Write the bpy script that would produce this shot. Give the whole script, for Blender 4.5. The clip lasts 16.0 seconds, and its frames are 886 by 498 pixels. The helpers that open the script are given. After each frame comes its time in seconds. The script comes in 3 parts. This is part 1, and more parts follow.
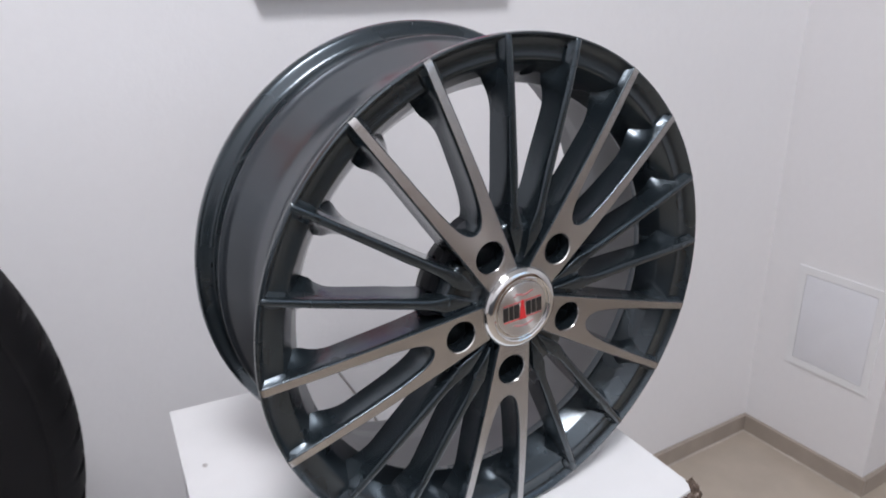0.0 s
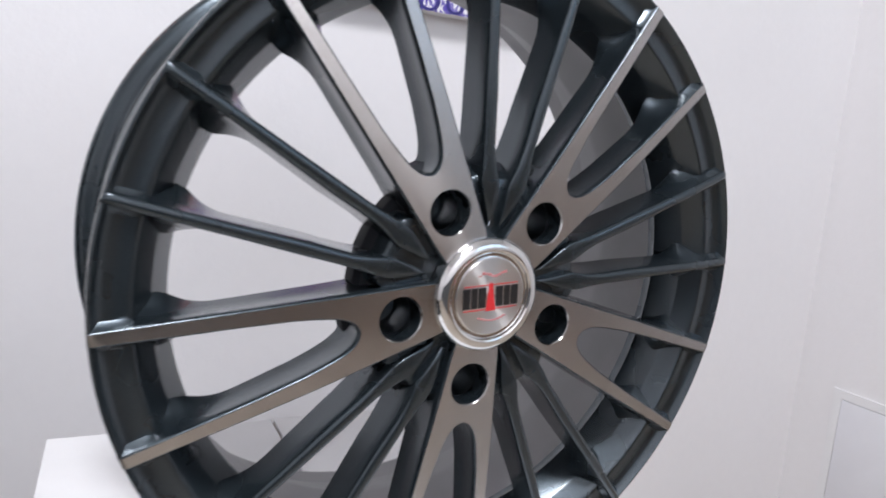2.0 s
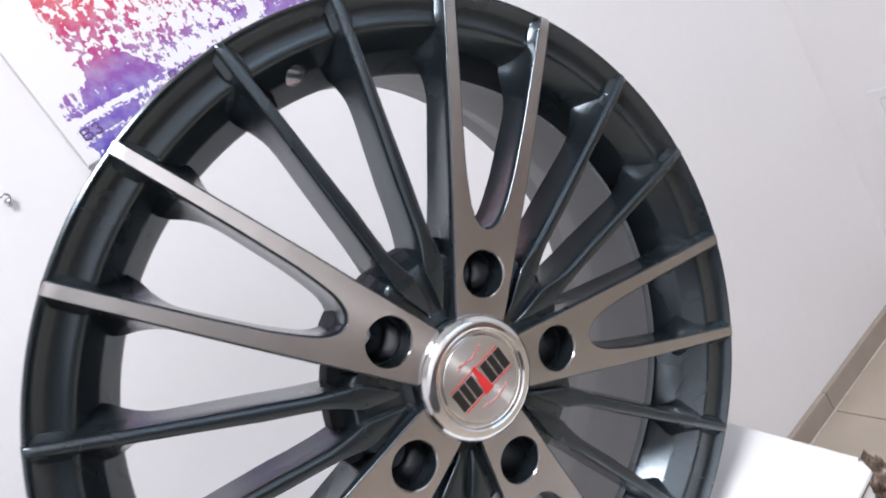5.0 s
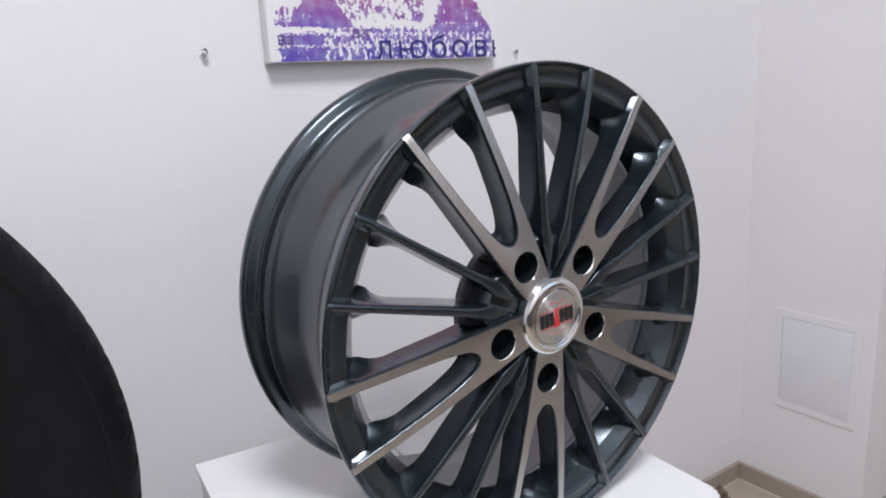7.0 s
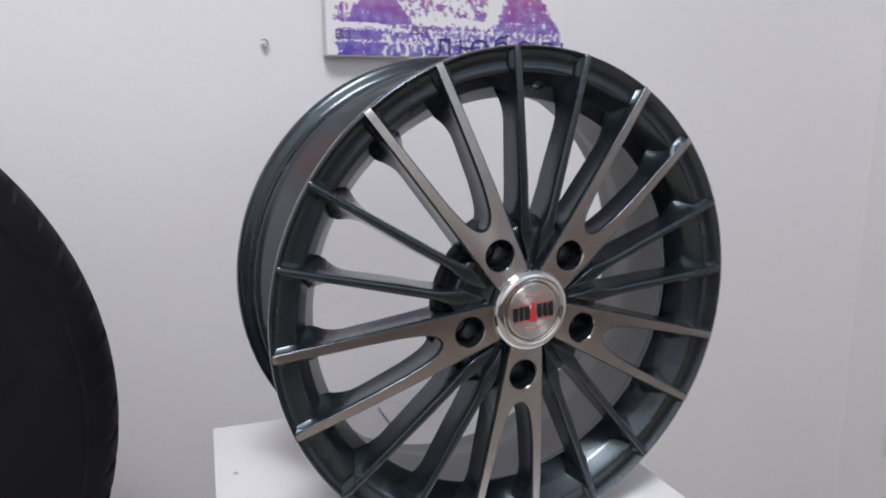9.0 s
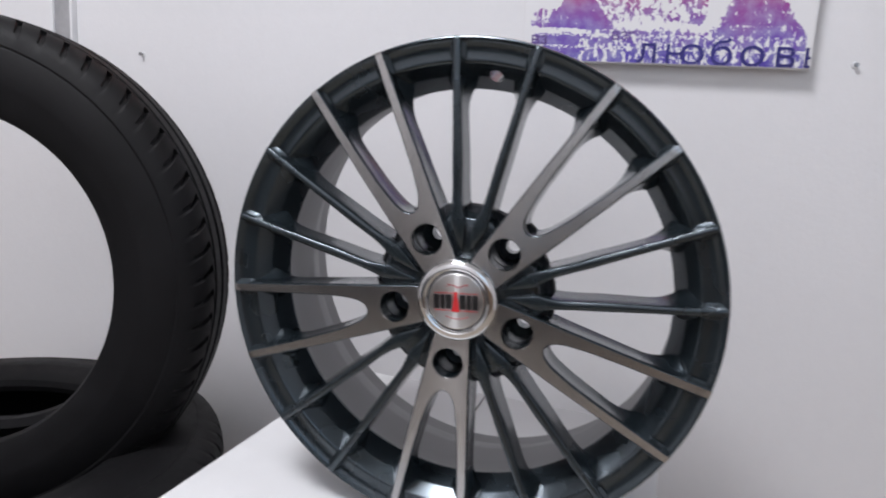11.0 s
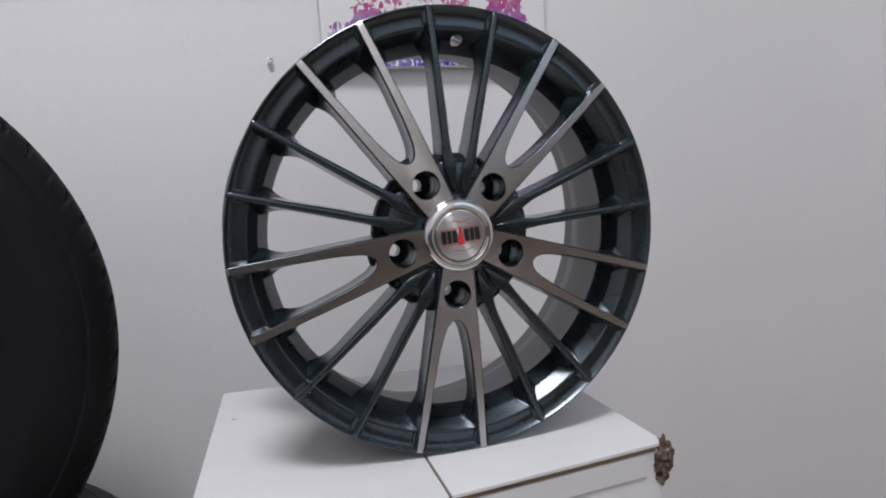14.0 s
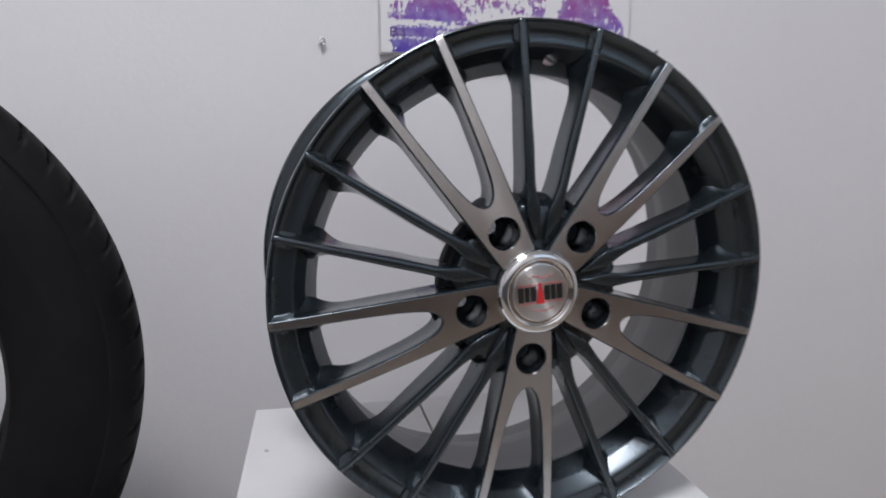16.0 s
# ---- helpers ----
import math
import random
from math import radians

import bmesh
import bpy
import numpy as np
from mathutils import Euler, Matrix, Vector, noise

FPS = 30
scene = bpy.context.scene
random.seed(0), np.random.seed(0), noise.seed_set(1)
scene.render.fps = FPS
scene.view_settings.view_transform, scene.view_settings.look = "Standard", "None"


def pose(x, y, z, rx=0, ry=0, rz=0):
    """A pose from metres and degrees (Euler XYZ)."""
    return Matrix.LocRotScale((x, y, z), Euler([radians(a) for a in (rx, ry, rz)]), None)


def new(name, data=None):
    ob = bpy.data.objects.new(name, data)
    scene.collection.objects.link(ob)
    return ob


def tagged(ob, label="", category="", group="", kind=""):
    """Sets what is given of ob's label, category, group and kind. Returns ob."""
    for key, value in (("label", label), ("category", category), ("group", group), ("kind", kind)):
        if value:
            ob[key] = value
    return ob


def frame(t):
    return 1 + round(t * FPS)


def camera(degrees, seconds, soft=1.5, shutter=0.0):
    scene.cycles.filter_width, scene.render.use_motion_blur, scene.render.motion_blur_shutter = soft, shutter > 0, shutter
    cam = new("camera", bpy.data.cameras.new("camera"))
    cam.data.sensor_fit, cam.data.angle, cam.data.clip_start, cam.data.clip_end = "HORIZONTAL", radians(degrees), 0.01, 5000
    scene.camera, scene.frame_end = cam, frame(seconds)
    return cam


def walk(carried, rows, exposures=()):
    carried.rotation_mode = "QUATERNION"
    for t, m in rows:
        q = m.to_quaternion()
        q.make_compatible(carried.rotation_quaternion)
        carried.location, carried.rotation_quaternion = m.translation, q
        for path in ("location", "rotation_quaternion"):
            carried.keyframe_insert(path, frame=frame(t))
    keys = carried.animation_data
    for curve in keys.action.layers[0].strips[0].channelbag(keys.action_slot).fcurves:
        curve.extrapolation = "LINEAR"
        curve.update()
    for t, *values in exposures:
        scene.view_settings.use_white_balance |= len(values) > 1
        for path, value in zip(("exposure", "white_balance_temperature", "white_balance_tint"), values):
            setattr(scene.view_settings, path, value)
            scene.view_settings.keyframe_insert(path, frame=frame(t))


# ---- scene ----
cam = camera(64.0, 16.0, soft=1.8, shutter=0.4)
# seconds, eye x y z, yaw (to the left of +y), pitch (up), roll (leaning left)
PATH = [
    (0.0, -0.3109, -0.4059, 1.0466, -30.86, -20.28, -0.69),
    (0.5, -0.3080, -0.3801, 0.9656, -33.13, -13.67, -0.73),
    (1.0, -0.3032, -0.3724, 0.9072, -33.41, -11.32, 2.99),
    (1.5, -0.2803, -0.3533, 0.8998, -32.99, -11.83, 4.79),
    (2.0, -0.2204, -0.3371, 0.9024, -29.37, -9.62, 4.64),
    (2.5, -0.1495, -0.3223, 0.9203, -26.20, -11.31, 1.26),
    (3.0, -0.0976, -0.3115, 0.9372, -23.76, -11.61, -9.36),
    (3.2, -0.0782, -0.3060, 0.9506, -23.06, -13.52, -11.30),
    (5.3, -0.1507, -0.3335, 0.9712, -24.86, -14.97, -33.66),
    (5.5, -0.2117, -0.3428, 0.9590, -25.32, -14.02, -22.17),
    (6.0, -0.2969, -0.3824, 0.9397, -25.14, -14.05, -8.36),
    (6.5, -0.3513, -0.4116, 0.9846, -29.93, -12.81, -7.44),
    (7.0, -0.3929, -0.4182, 1.0034, -34.32, -13.06, -2.84),
    (7.5, -0.4203, -0.4259, 1.0120, -35.76, -11.49, -1.24),
    (8.0, -0.4234, -0.4371, 0.9886, -36.43, -11.12, -0.27),
    (8.5, -0.3830, -0.4687, 0.9632, -35.54, -11.54, 1.20),
    (8.7, -0.3456, -0.4750, 0.9703, -31.11, -11.66, 0.76),
    (10.8, 0.0933, -0.5319, 0.9584, 11.72, -10.21, 3.58),
    (11.0, 0.1303, -0.5431, 0.9541, 14.93, -10.43, 3.26),
    (11.5, 0.1898, -0.5583, 0.9362, 12.12, -8.85, 1.64),
    (12.0, 0.1674, -0.5784, 0.9271, 13.82, -7.37, 1.61),
    (12.5, 0.1413, -0.5849, 0.9241, 10.15, -6.52, 0.83),
    (13.0, 0.0318, -0.5882, 0.9198, 0.57, -6.27, -1.25),
    (13.5, -0.1172, -0.6041, 0.8851, -13.64, -4.40, -4.46),
    (14.0, -0.2042, -0.6175, 0.8588, -16.95, -5.34, -3.97),
    (14.5, -0.2142, -0.6090, 0.8675, -16.54, -4.21, -3.82),
    (15.0, -0.2117, -0.6051, 0.8759, -16.39, -4.19, -3.45),
    (15.5, -0.2191, -0.5958, 0.8965, -16.14, -4.89, -1.21),
    (16.0, -0.2062, -0.5092, 0.9351, -14.31, -9.44, -0.66),
]
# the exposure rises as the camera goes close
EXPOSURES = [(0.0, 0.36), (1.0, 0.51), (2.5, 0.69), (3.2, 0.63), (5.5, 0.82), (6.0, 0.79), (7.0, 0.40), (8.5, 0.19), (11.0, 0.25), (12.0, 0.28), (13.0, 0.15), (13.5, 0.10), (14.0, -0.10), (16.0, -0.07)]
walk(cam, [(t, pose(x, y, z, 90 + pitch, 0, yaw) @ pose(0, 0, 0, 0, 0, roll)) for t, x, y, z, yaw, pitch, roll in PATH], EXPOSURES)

# ---------------------------------------------------------------- light
ROOM_X0, ROOM_X1, ROOM_Y0, ROOM_Y1, ROOM_H = -2.4, 1.9, -1.75, 0.485, 2.7
FLOOR_Z = 0.030
# top of the added lower walls that the wheel mirrors
REFLECT_Z = 0.88
NICHE_X, NICHE_Y, NICHE_T = 1.068, 0.198, 0.19          # the side wall of the corner, and where it turns away

world = bpy.data.worlds.new("sky")
scene.world = world
world.use_nodes = True
wn = world.node_tree.nodes
sky = wn.new("ShaderNodeTexSky")
sky.sky_type, sky.sun_disc, sky.sun_elevation, sky.sun_rotation = "NISHITA", False, radians(35), radians(200)
world.node_tree.links.new(sky.outputs[0], wn["Background"].inputs[0])
wn["Background"].inputs[1].default_value = 0.12


def area(name, m, sx, sy, watts, colour):
    data = bpy.data.lights.new(name, "AREA")
    data.shape, data.size, data.size_y, data.energy, data.color = "RECTANGLE", sx, sy, watts, colour
    ob = new(name, data)
    ob.matrix_world = m
    return ob


PANELS = [(-0.50, -0.88)]
for px, py in PANELS:
    area("panel_light", pose(px, py, ROOM_H - 0.035), 0.56, 0.56, 37.5, (0.922, 0.925, 0.985))
WIN_X0, WIN_X1, WIN_Z0, WIN_Z1 = 0.45, 1.65, 1.30, 2.30
area("window_daylight", pose((WIN_X0 + WIN_X1) / 2, ROOM_Y0 + 0.01, (WIN_Z0 + WIN_Z1) / 2, 90, 0, 0), WIN_X1 - WIN_X0, WIN_Z1 - WIN_Z0, 2.1, (0.70, 0.86, 1.0))


# ---------------------------------------------------------------- materials
class Mat:
    """A small builder of node materials."""

    def __init__(self, name):
        self.m = bpy.data.materials.new(name)
        self.m.use_nodes = True
        self.t = self.m.node_tree
        self.b = self.t.nodes["Principled BSDF"]
        self.co = self.t.nodes.new("ShaderNodeTexCoord")

    def put(self, socket, value):
        s = self.b.inputs[socket]
        if hasattr(value, "links") or hasattr(value, "is_output"):
            self.t.links.new(value, s)
        else:
            s.default_value = value
        return self

    def node(self, kind, inputs=(), **props):
        n = self.t.nodes.new(kind)
        for k, v in props.items():
            setattr(n, k, v)
        for k, v in dict(inputs).items():
            if hasattr(v, "is_output"):
                self.t.links.new(v, n.inputs[k])
            else:
                n.inputs[k].default_value = v
        return n

    def scaled(self, s, space="Object"):
        return self.node("ShaderNodeMapping", {"Vector": self.co.outputs[space], "Scale": s}).outputs[0]

    def noise(self, scale, detail=4, rough=0.55, vec=None):
        return self.node("ShaderNodeTexNoise", {"Vector": vec or self.co.outputs["Object"], "Scale": scale, "Detail": detail, "Roughness": rough}).outputs[0]

    def ramp(self, fac, *stops):
        n = self.node("ShaderNodeValToRGB", {"Fac": fac})
        e = n.color_ramp.elements
        while len(e) < len(stops):
            e.new(0.5)
        for el, (p, c) in zip(e, stops):
            el.position = p
            el.color = (*c, 1) if isinstance(c, tuple) else (c, c, c, 1)
        return n.outputs[0]

    def mix(self, fac, a, b, how="MIX"):
        n = self.node("ShaderNodeMix", data_type="RGBA", blend_type=how)
        for i, v in ((0, fac), (6, a), (7, b)):
            if hasattr(v, "is_output"):
                self.t.links.new(v, n.inputs[i])
            else:
                n.inputs[i].default_value = (*v, 1) if isinstance(v, tuple) else v
        return n.outputs[2]

    def math(self, how, a, b=0.0):
        n = self.node("ShaderNodeMath", operation=how)
        for i, v in ((0, a), (1, b)):
            if hasattr(v, "is_output"):
                self.t.links.new(v, n.inputs[i])
            else:
                n.inputs[i].default_value = v
        return n.outputs[0]

    def bump(self, height, strength, distance):
        n = self.node("ShaderNodeBump", {"Height": height, "Strength": strength, "Distance": distance})
        self.t.links.new(n.outputs[0], self.b.inputs["Normal"])
        return self


def plain(name, colour, rough, metal=0.0, var=0.08, scale=30.0, bump=0.0, coat=0.0, rv=0.06):
    """One colour with fine and coarse variation, and some relief."""
    k = Mat(name)
    a, b = k.noise(scale), k.noise(scale / 9, 3)
    f = k.math("MULTIPLY", k.math("ADD", a, b), 0.5)
    lo, hi = (tuple(min(1, c * (1 + s * var)) for c in colour) for s in (-2, 2))
    k.put("Base Color", k.ramp(f, (0.3, lo), (0.7, hi)))
    k.put("Roughness", k.ramp(a, (0.3, max(0, rough - rv)), (0.7, min(1, rough + rv)))).put("Metallic", metal)
    k.put("Coat Weight", coat).put("Coat Roughness", 0.08)
    if bump:
        k.bump(k.noise(scale * 12, 3), 0.5, bump)
    return k.m


def wall_paint(name, colour):
    k = Mat(name)
    big, small = k.noise(2.2, 4), k.noise(60, 5)
    k.put("Base Color", k.ramp(k.math("MULTIPLY", k.math("ADD", big, k.math("MULTIPLY", small, 0.5)), 0.66), (0.35, tuple(c * 0.965 for c in colour)), (0.65, colour)))
    k.put("Roughness", 0.6)
    k.bump(k.math("ADD", k.noise(160, 4), k.math("MULTIPLY", k.noise(9, 3), 2.0)), 0.35, 0.0008)
    return k.m


WALL = wall_paint("wall_paint", (0.80, 0.79, 0.80))
# cool daylight put into the paint colour of the wall past the partition
DAYLIT_WALL = wall_paint("daylit_wall_paint", (0.66, 0.72, 0.80))
# invented colours for unseen lower walls, chosen to tint and darken wheel reflections
REFLECT_BROWN = wall_paint("brown_reflection_wall", (0.24, 0.165, 0.115))
REFLECT_GREY = wall_paint("grey_reflection_wall", (0.092, 0.098, 0.110))
CEIL = wall_paint("ceiling_paint", (0.84, 0.84, 0.83))


def car_paint():
    """Glossy anthracite wheel enamel with a fine metallic flake."""
    k = Mat("anthracite_enamel")
    fl = k.node("ShaderNodeTexVoronoi", {"Vector": k.co.outputs["Object"], "Scale": 2600.0}).outputs[0]
    k.put("Base Color", k.mix(k.math("MULTIPLY", fl, 0.7), (0.024, 0.034, 0.042), (0.057, 0.078, 0.093)))
    k.put("Metallic", 0.75)
    k.put("Roughness", k.ramp(k.noise(14, 4), (0.35, 0.24), (0.7, 0.31)))
    k.put("Coat Weight", 0.75).put("Coat Roughness", 0.18).put("Coat IOR", 1.5)
    k.bump(k.noise(70, 3), 0.25, 0.0004)
    return k.m


def machined():
    """Diamond-cut aluminium: concentric turning lines under clear lacquer."""
    k = Mat("machined_aluminium")
    sep = k.node("ShaderNodeSeparateXYZ", {"Vector": k.co.outputs["Object"]})
    r = k.math("SQRT", k.math("ADD", k.math("POWER", sep.outputs[0], 2.0), k.math("POWER", sep.outputs[2], 2.0)))
    lines = k.math("SINE", k.math("MULTIPLY", r, 9000.0))
    k.put("Base Color", k.ramp(k.noise(40, 3), (0.3, (0.48, 0.47, 0.465)), (0.7, (0.55, 0.54, 0.535))))
    k.put("Metallic", 1.0).put("Roughness", 0.27)
    spread = k.node("ShaderNodeCombineXYZ", {"X": sep.outputs[0], "Z": sep.outputs[2]})
    turned = k.node("ShaderNodeVectorTransform", {"Vector": spread.outputs[0]}, vector_type="VECTOR", convert_from="OBJECT", convert_to="WORLD")
    k.t.links.new(turned.outputs[0], k.b.inputs["Tangent"])
    k.put("Anisotropic", 0.95)
    k.bump(lines, 0.12, 0.00005)
    return k.m


def cap_metal(rough, aniso):
    k = Mat("cap_metal")
    k.put("Base Color", (0.74, 0.74, 0.74, 1)).put("Metallic", 1.0).put("Roughness", rough)
    tan = k.node("ShaderNodeTangent", direction_type="RADIAL", axis="Y")
    k.t.links.new(tan.outputs[0], k.b.inputs["Tangent"])
    k.put("Anisotropic", aniso).put("Anisotropic Rotation", 0.25)
    k.bump(k.noise(900, 2), 0.1, 0.00003)
    return k.m


PAINT = car_paint()
MACHINED = machined()
CAP_BEZEL, CAP_PLATE = cap_metal(0.10, 0.2), cap_metal(0.34, 0.93)
BARREL_IN = plain("grey_primer", (0.20, 0.20, 0.205), 0.42, 0.35, 0.06, 40)
BARREL_OUT = plain("grey_barrel_enamel", (0.062, 0.072, 0.084), 0.30, 0.65, 0.02, 9, 0.0, 0.5, 0.02)
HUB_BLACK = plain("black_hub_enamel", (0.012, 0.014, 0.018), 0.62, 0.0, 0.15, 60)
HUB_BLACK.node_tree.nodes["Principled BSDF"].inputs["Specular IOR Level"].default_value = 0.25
BLACK_INK = plain("black_ink", (0.015, 0.014, 0.015), 0.35)
RED_INK = plain("red_ink", (0.60, 0.03, 0.035), 0.35)
PINK_INK = plain("faded_red_ink", (0.50, 0.20, 0.20), 0.4)
RUBBER = plain("tyre_rubber", (0.0055, 0.0053, 0.0060), 0.60, 0, 0.25, 60, 0.0004)
RUBBER.node_tree.nodes["Principled BSDF"].inputs["Specular IOR Level"].default_value = 0.20
CARD_WHITE = plain("white_cardboard", (0.75, 0.75, 0.755), 0.55, 0, 0.02, 25, 0.0004)
CARD_BROWN = plain("brown_cardboard", (0.22, 0.15, 0.10), 0.85, 0, 0.25, 90, 0.001)
STAIN = plain("grey_smudge", (0.42, 0.40, 0.39), 0.6, 0, 0.3, 400)
CARD_TAN = plain("tan_cardboard", (0.36, 0.20, 0.12), 0.8, 0, 0.12, 60, 0.0006)


def torn_card():
    k = Mat("torn_cardboard")
    k.put("Base Color", k.ramp(k.noise(170, 4, 0.65), (0.36, (0.035, 0.025, 0.020)), (0.52, (0.12, 0.085, 0.062)), (0.64, (0.24, 0.19, 0.16)), (0.76, (0.60, 0.56, 0.53))))
    k.put("Roughness", 0.9)
    k.bump(k.noise(500, 4), 0.8, 0.0015)
    return k.m


CARD_TORN = torn_card()
TILE = plain("beige_floor_tile", (0.43, 0.37, 0.305), 0.35, 0, 0.06, 14, 0.0002)
SKIRT = plain("taupe_skirting_tile", (0.34, 0.292, 0.248), 0.4, 0, 0.08, 20, 0.0002)
PALE_GROUT = plain("pale_grout", (0.55, 0.50, 0.45), 0.9, 0, 0.15, 60)
GROUT = plain("grout", (0.36, 0.31, 0.26), 0.9, 0, 0.1, 60)
PLASTIC = plain("white_plastic", (0.78, 0.78, 0.79), 0.35, 0, 0.01, 20)
HATCH_WHITE = plain("hatch_white", (0.74, 0.745, 0.78), 0.45, 0, 0.015, 20)
STEEL = plain("steel", (0.35, 0.35, 0.36), 0.35, 1.0, 0.1, 200)
ALU = plain("grey_profile", (0.46, 0.46, 0.47), 0.4, 0.6, 0.12, 50)
CANVAS = plain("white_canvas", (0.80, 0.79, 0.80), 0.75, 0, 0.02, 50, 0.0003)
GLASS_WHITE = plain("frosted_diffuser", (0.85, 0.85, 0.85), 0.5)
FRAME_WHITE = plain("window_frame_white", (0.8, 0.8, 0.8), 0.4)


# ---------------------------------------------------------------- mesh helpers
def mesh_of(bm, name, materials, smooth=30):
    bmesh.ops.recalc_face_normals(bm, faces=bm.faces)
    me = bpy.data.meshes.new(name)
    bm.to_mesh(me)
    bm.free()
    for m in materials if isinstance(materials, (list, tuple)) else [materials]:
        me.materials.append(m)
    if smooth:
        me.polygons.foreach_set("use_smooth", [True] * len(me.polygons))
        me.set_sharp_from_angle(angle=radians(smooth))
    return me


def part(name, bm, material, parent=None, label="", m=None, smooth=30):
    me = bm if isinstance(bm, bpy.types.Mesh) else mesh_of(bm, name, material, smooth)
    ob = new(name, me)
    if parent is not None:
        ob.parent = parent
    if m is not None:
        ob.matrix_local = m
    return tagged(ob, label)


def thing(name, label, category, m=None, group="", kind=""):
    ob = new(name)
    if m is not None:
        ob.matrix_world = m
    return tagged(ob, label, category, group, kind)


def box(x0, y0, z0, x1, y1, z1, bevel=0.0, bm=None, mat=0):
    own = bmesh.new()
    bmesh.ops.create_cube(own, size=1)
    for v in own.verts:
        v.co = Vector(((x0 + x1) / 2 + v.co.x * (x1 - x0), (y0 + y1) / 2 + v.co.y * (y1 - y0), (z0 + z1) / 2 + v.co.z * (z1 - z0)))
    if bevel:
        bmesh.ops.bevel(own, geom=own.edges[:], offset=bevel, segments=2, profile=0.6, affect="EDGES")
    for f in own.faces:
        f.material_index = mat
    if bm is None:
        return own
    me = bpy.data.meshes.new("tmp")
    own.to_mesh(me)
    own.free()
    bm.from_mesh(me)
    bpy.data.meshes.remove(me)
    return bm


def lathe(profile, n, closed=True, mats=None):
    """Turns (r, y) points round the y axis. mats: a material number for each step of the profile."""
    bm = bmesh.new()
    rings = []
    for r, y in profile:
        rings.append([bm.verts.new((r * math.cos(a), y, r * math.sin(a))) for a in (2 * math.pi * i / n for i in range(n))])
    steps = len(rings) if closed else len(rings) - 1
    for k in range(steps):
        a, b = rings[k], rings[(k + 1) % len(rings)]
        for i in range(n):
            f = bm.faces.new((a[i], a[(i + 1) % n], b[(i + 1) % n], b[i]))
            f.material_index = mats[k] if mats else 0
    return bm


def lerp(table, x):
    return float(np.interp(x, [a for a, _ in table], [b for _, b in table]))


def loop_stack(bm, loops, mats, fill_front=None, fill_back=None):
    """Joins loops of equal length wall by wall; returns the first and last loop's edges."""
    rings = [[bm.verts.new(p) for p in loop] for loop in loops]
    for k in range(len(rings) - 1):
        a, b = rings[k], rings[k + 1]
        for i in range(len(a)):
            f = bm.faces.new((a[i], a[(i + 1) % len(a)], b[(i + 1) % len(a)], b[i]))
            f.material_index = mats[k]
    out = []
    for ring in (rings[0], rings[-1]):
        out.append([bm.edges.get((ring[i], ring[(i + 1) % len(ring)])) for i in range(len(ring))])
    return out


def offset_loop(pts, amounts):
    """Moves a closed counter-clockwise 2D loop outwards, point by point."""
    n, out = len(pts), []
    for i in range(n):
        a, b = Vector(pts[i - 1]), Vector(pts[(i + 1) % n])
        d = (b - a).normalized()
        out.append((pts[i][0] + d.y * amounts[i], pts[i][1] - d.x * amounts[i]))
    return out


# ---------------------------------------------------------------- room
def slab(name, x0, y0, z0, x1, y1, z1, material, label, category):
    return tagged(part(name, box(x0, y0, z0, x1, y1, z1), material, None, label, smooth=0), category=category, kind="structure")


T = 0.12
slab("wall_north", ROOM_X0 - T, ROOM_Y1, 0, NICHE_X + NICHE_T, ROOM_Y1 + T, ROOM_H, WALL, "smooth white painted wall with hanging canvases", "wall")
slab("wall_niche", NICHE_X, NICHE_Y, 0, NICHE_X + NICHE_T, ROOM_Y1, ROOM_H, WALL, "short white partition wall with an access hatch", "wall")
# its blue is the daylight tint, painted on
slab("wall_return", NICHE_X + NICHE_T, ROOM_Y1, 0, ROOM_X1 + T, ROOM_Y1 + T, ROOM_H, DAYLIT_WALL, "painted wall beyond the partition, tinted blue for cool daylight", "wall")
slab("wall_east", ROOM_X1, ROOM_Y0, 0, ROOM_X1 + T, ROOM_Y1, ROOM_H, WALL, "plain white painted wall", "wall")
south = bmesh.new()
for b in ((ROOM_X0 - T, REFLECT_Z, WIN_X0, ROOM_H), (WIN_X1, REFLECT_Z, ROOM_X1 + T, ROOM_H), (WIN_X0, REFLECT_Z, WIN_X1, WIN_Z0), (WIN_X0, WIN_Z1, WIN_X1, ROOM_H)):
    box(b[0], ROOM_Y0 - T, b[1], b[2], ROOM_Y0, b[3], bm=south)
tagged(part("wall_south", south, WALL, None, "plain white painted wall with a window above the reflection walls", smooth=0), category="wall", kind="structure")
# added out of view: brown and dark halves for the machined faces to mirror
slab("wall_reflect_east", 0.20, ROOM_Y0 - T, 0, ROOM_X1 + T, ROOM_Y0, REFLECT_Z, REFLECT_BROWN, "unseen lower wall, brown for the wheel's reflections", "wall")
slab("wall_reflect_west", ROOM_X0 - T, ROOM_Y0 - T, 0, 0.20, ROOM_Y0, REFLECT_Z, REFLECT_GREY, "unseen lower wall, dark grey for the wheel's reflections", "wall")
slab("ceiling", ROOM_X0 - T, ROOM_Y0 - T, ROOM_H, ROOM_X1 + T, ROOM_Y1 + T, ROOM_H + T, CEIL, "plain white ceiling", "ceiling")

slab("wall_west", ROOM_X0 - T, ROOM_Y0, 0, ROOM_X0, ROOM_Y1, ROOM_H, WALL, "plain white painted wall", "wall")
win = thing("window_1", "white framed window letting daylight in", "window", pose(0, ROOM_Y0 - 0.07, 0), kind="structure")
fr = bmesh.new()
mid = (WIN_X0 + WIN_X1) / 2
